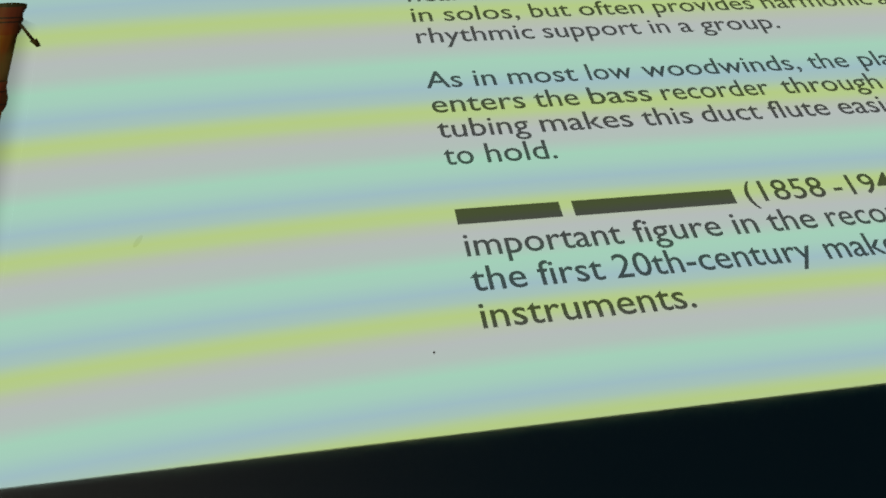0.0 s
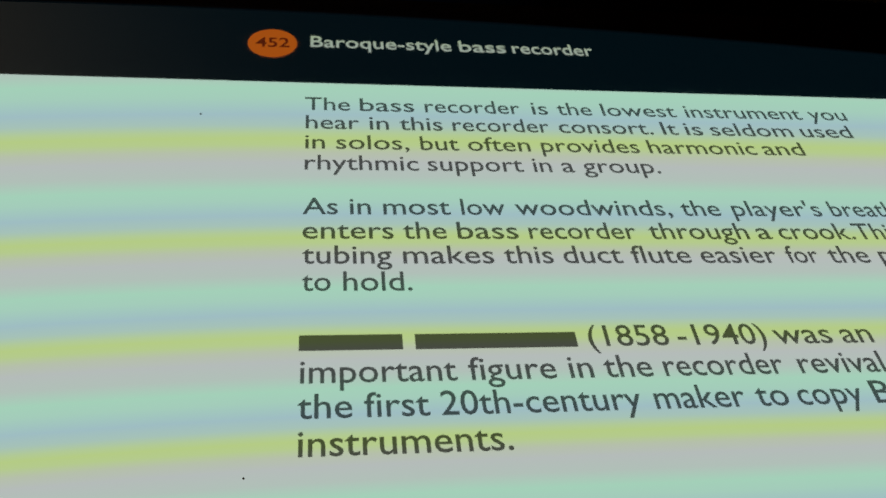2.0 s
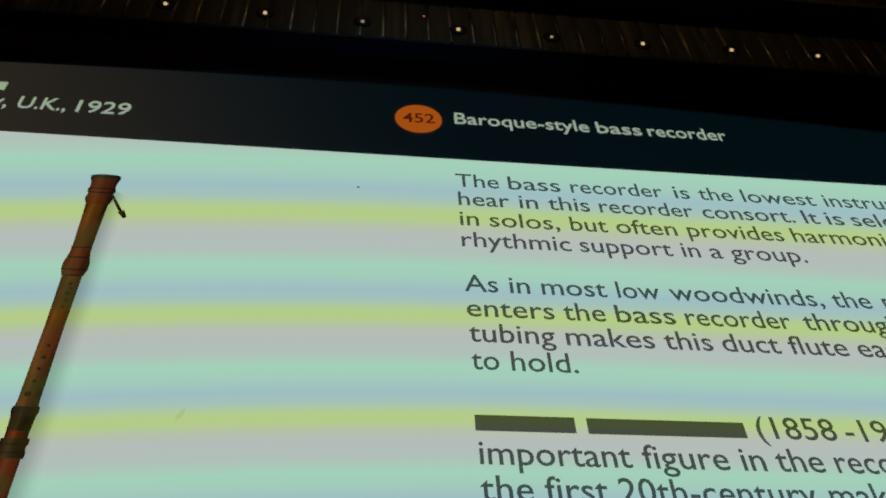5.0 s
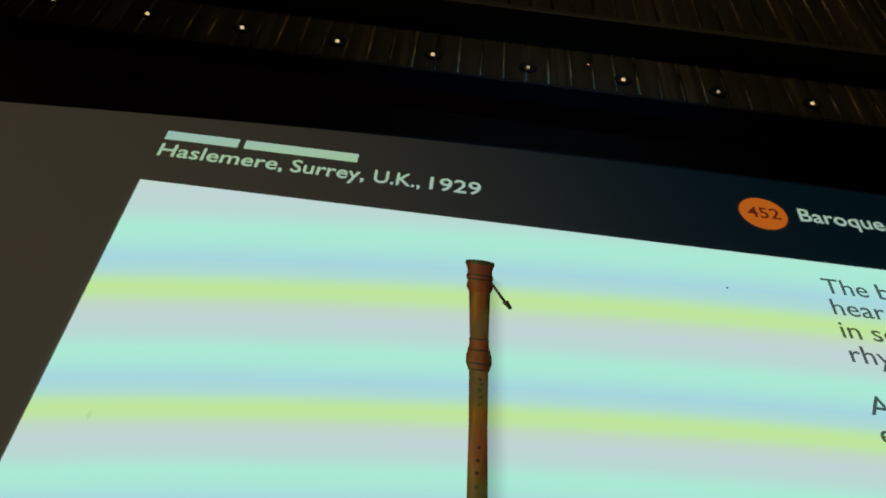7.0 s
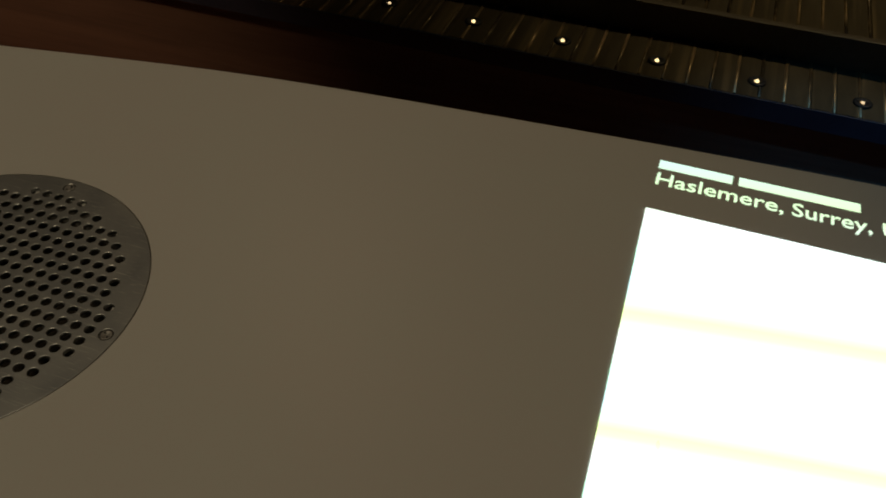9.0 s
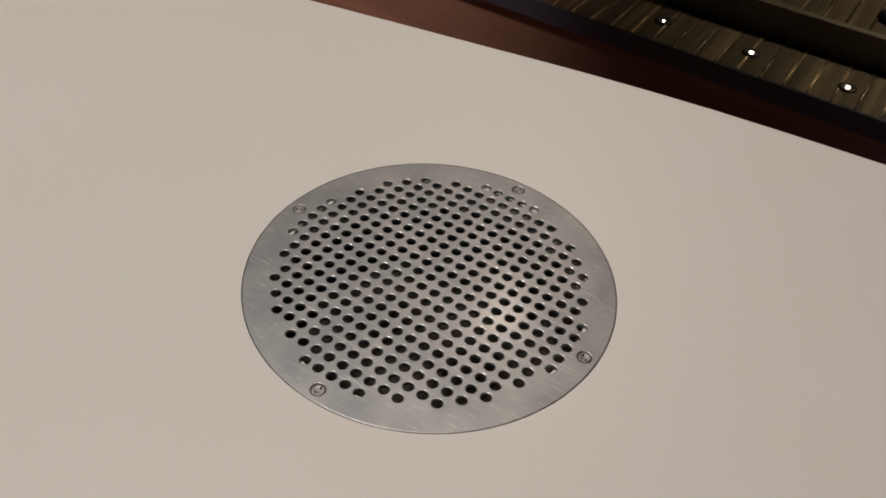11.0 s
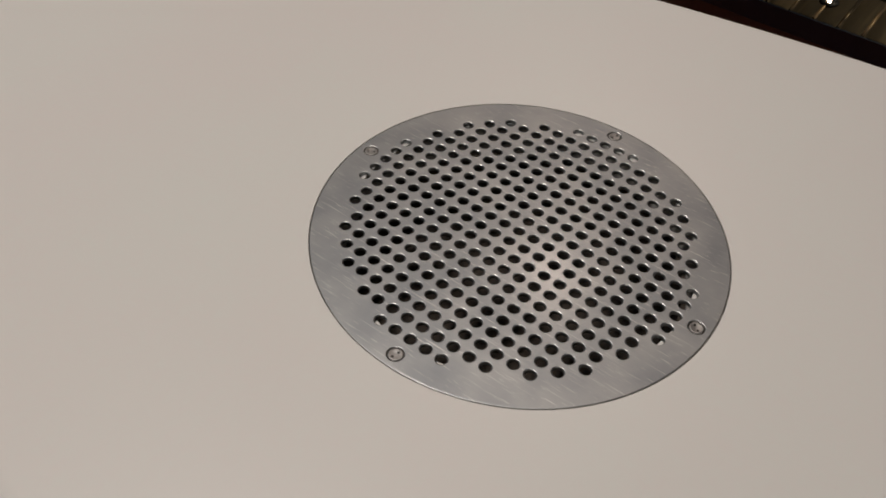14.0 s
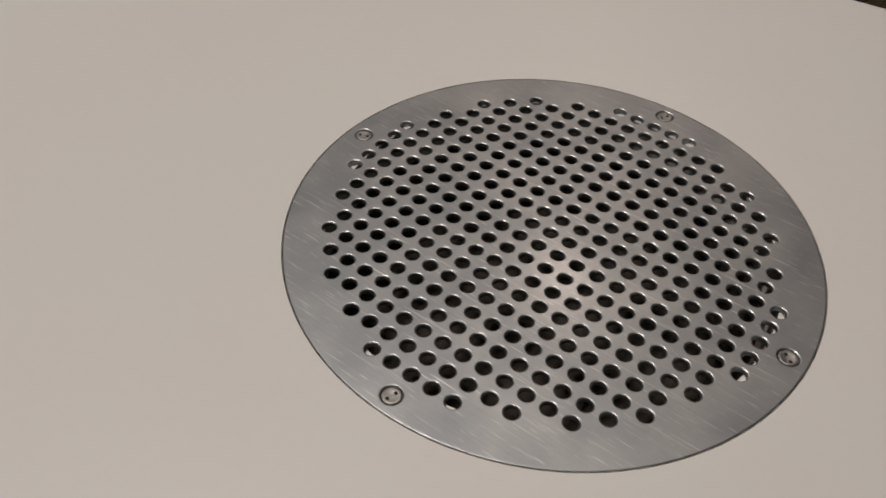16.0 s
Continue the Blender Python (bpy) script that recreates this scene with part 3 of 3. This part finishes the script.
def strip(a, b, w0, w1):
    d = Vector((b[0] - a[0], b[1] - a[1])).normalized()
    n = Vector((-d.y, d.x))
    return [(a[0] + n.x * w0, a[1] + n.y * w0), (a[0] - n.x * w0, a[1] - n.y * w0), (b[0] - n.x * w1, b[1] - n.y * w1), (b[0] + n.x * w1, b[1] + n.y * w1)]


part("crook", slab(strip((-0.1795, -0.0205), (-0.1712, -0.0350), 0.0007, 0.0008), 0.0009, 0.0011), pic_dark, recorder)
part("crook_tip", slab(strip((-0.1722, -0.0330), (-0.1692, -0.0378), 0.0017, 0.0009), 0.0011, 0.0013), pic_dark, recorder)

# dirt on the tabletop inside the page
for x, y, rx, ry, tilt, mat in ((-0.054, -0.0025, 0.0006, 0.0004, 20, dot_light), (-0.019, -0.2147, 0.0004, 0.0004, 0, dot_light), (-0.1215, -0.154, 0.0011, 0.0032, -25, smudge_light), (-0.344, -0.127, 0.0008, 0.0026, 5, smudge_light)):
    c, s = math.cos(radians(tilt)), math.sin(radians(tilt))
    blob = [(x + rx * u * c - ry * v * s, y + rx * u * s + ry * v * c) for u, v in circle(0, 0, 1, 14)]
    tagged(part("dirt_speck", slab(blob, 0.0, 0.0008 - 0.0003 * (ry > 0.001)), mat), "tiny speck of dirt on the glowing page", "dirt", "specks of dirt").location.z = TOP

# ---- stepped display plinth behind the table ----
FRONT, STEP, Z1, Z2 = 1.10, 1.275, TOP - 0.535, TOP - 0.475
plinth = empty("display_plinth", (0, 0, 0), "stepped wooden display plinth with black nosing and slatted treads", "display plinth")
part("front_panel", box(-3.2, 3.2, FRONT + 0.02, FRONT + 0.04, 0.0, Z1 - 0.042, 0.003), red_wood, plinth, "dark red-brown wooden front panel")
part("nosing", box(-3.2, 3.2, FRONT, FRONT + 0.0045, Z1 - 0.042, Z1 - 0.001, 0.0008), blue_cast_black, plinth, "black painted nosing with a blue light cast in its colour")
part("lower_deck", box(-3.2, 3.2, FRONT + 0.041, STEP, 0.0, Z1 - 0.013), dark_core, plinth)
part("riser", box(-3.2, 3.2, STEP, STEP + 0.02, Z1 - 0.012, Z2 + 0.003, 0.003), brown_paint, plinth, "dark brown painted riser")
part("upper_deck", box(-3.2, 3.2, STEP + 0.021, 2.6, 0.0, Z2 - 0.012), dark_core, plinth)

# lamps let into the lower tread
ring_mesh = mesh_of("lamp_ring", lathe([(0.0175, 0.0), (0.0172, 0.0025), (0.012, 0.0035), (0.0085, 0.0015), (0.0074, 0.0005)], 28), black_paint, True)
bulb_mesh = mesh_of("lamp_lens", lathe([(0.0039, 0.0), (0.0038, 0.003), (0.0026, 0.0042), (0.0007, 0.0048)], 20), lamp_glow, True)
dim_mesh = mesh_of("lamp_lens_dim", lathe([(0.0032, 0.0), (0.0030, 0.003), (0.0008, 0.004)], 16), lamp_dim, True)
for k in range(-5, 14):
    x = -0.817 + 0.1895 * k
    y = 1.154 + 0.020 * (x - 0.3) ** 2
    dim = k in (-2, -1, 4, 6)
    lamp = empty("recessed_lamp", (x, y, Z1), "tiny glowing warm lamp in a black ring on the wooden tread", "lamp", "row of recessed lamps")
    part("ring", ring_mesh, None, lamp)
    part("lens", dim_mesh if dim else bulb_mesh, None, lamp, "faintly glowing lens" if dim else "")

# a small glowing orange point in a black bezel
pilot = empty("orange_point", (0.063, 1.197, Z1), "pin-sized glowing orange point on the wooden tread", "pilot light")
part("bezel", lathe([(0.0045, 0.0), (0.0044, 0.002), (0.003, 0.0024), (0.0024, 0.001)], 16), black_paint, pilot)
part("lens", lathe([(0.0023, 0.0), (0.0022, 0.0018), (0.0006, 0.0026)], 14), orange_point_glow, pilot)

# dark bases of display stands on the upper tread
base_mesh = mesh_of("base", lathe([(0.034, 0.0), (0.035, 0.006), (0.030, 0.014), (0.012, 0.018), (0.001, 0.019)], 32), black_paint, True)
collar_mesh = mesh_of("collar", lathe([(0.010, 0.018), (0.010, 0.030), (0.006, 0.032)], 20), black_paint, True)
for x, y in ((-0.607, 1.375), (-0.485, 1.395), (-0.391, 1.37)):
    stand = empty("display_stand", (x, y, Z2), "low round black display stand foot on the upper tread", "display stand", "display stands")
    part("base", base_mesh, None, stand)
    part("collar", collar_mesh, None, stand)


def crowned(half, y0, y1):
    """A slat with a gently crowned top and a narrow raised bead along one edge, running in depth."""
    bm = bmesh.new()
    edge = half - 0.0072
    section = [(-half, -0.0118), (-half, -0.0012)] + [(-half + (edge + half) * (0.5 + 0.5 * c), -0.0012 * c * c) for c in (-0.94, -0.5, 0, 0.5, 0.94)] + [(edge, -0.0014)]
    bead = len(section) - 1
    section += [(edge + 0.0031 * (1 - math.cos(a)), -0.0012 + 0.0022 * math.sin(a)) for a in (math.pi * k / 6 for k in range(1, 7))]
    last = len(section) - 1
    section += [(half, -0.0016), (half, -0.0118)]
    ends = [[bm.verts.new((x, y, z)) for x, z in section] for y in (y0, y1)]
    n = len(section)
    for k in range(n):
        f = bm.faces.new((ends[0][k], ends[0][(k + 1) % n], ends[1][(k + 1) % n], ends[1][k]))
        f.material_index, f.smooth = int(bead <= k < last), bead <= k < last
    bm.faces.new(ends[0][::-1])
    bm.faces.new(ends[1])
    bmesh.ops.recalc_face_normals(bm, faces=bm.faces)
    return bm


# ---- pieces: slats of the treads, boards of the floor ----
rng = random.Random(11)
for y0, y1, z in ((FRONT + 0.005, STEP - 0.001, Z1), (STEP + 0.021, 2.2, Z2)):
    slat_mesh = mesh_of("slat", crowned(0.0221, y0, y1), slat_mat)
    slat_mesh.materials.append(bead_mat)
    for k in range(88):
        sl = part("slat", slat_mesh, None, plinth)
        sl.location = (-1.95 + k * 0.0445, 0, z - 0.0005 * rng.random())
        sl.rotation_euler = (0, radians(rng.uniform(-2.2, 2.2)), 0)
board_mesh = mesh_of("board", box(-0.0585, 0.0585, Y0, Y1, -0.0115, 0.0, 0.002), floor_wood)
for k in range(66):
    bd = part("board", board_mesh, None, floor)
    bd.location = (X0 + 0.07 + k * 0.12, 0, 0)
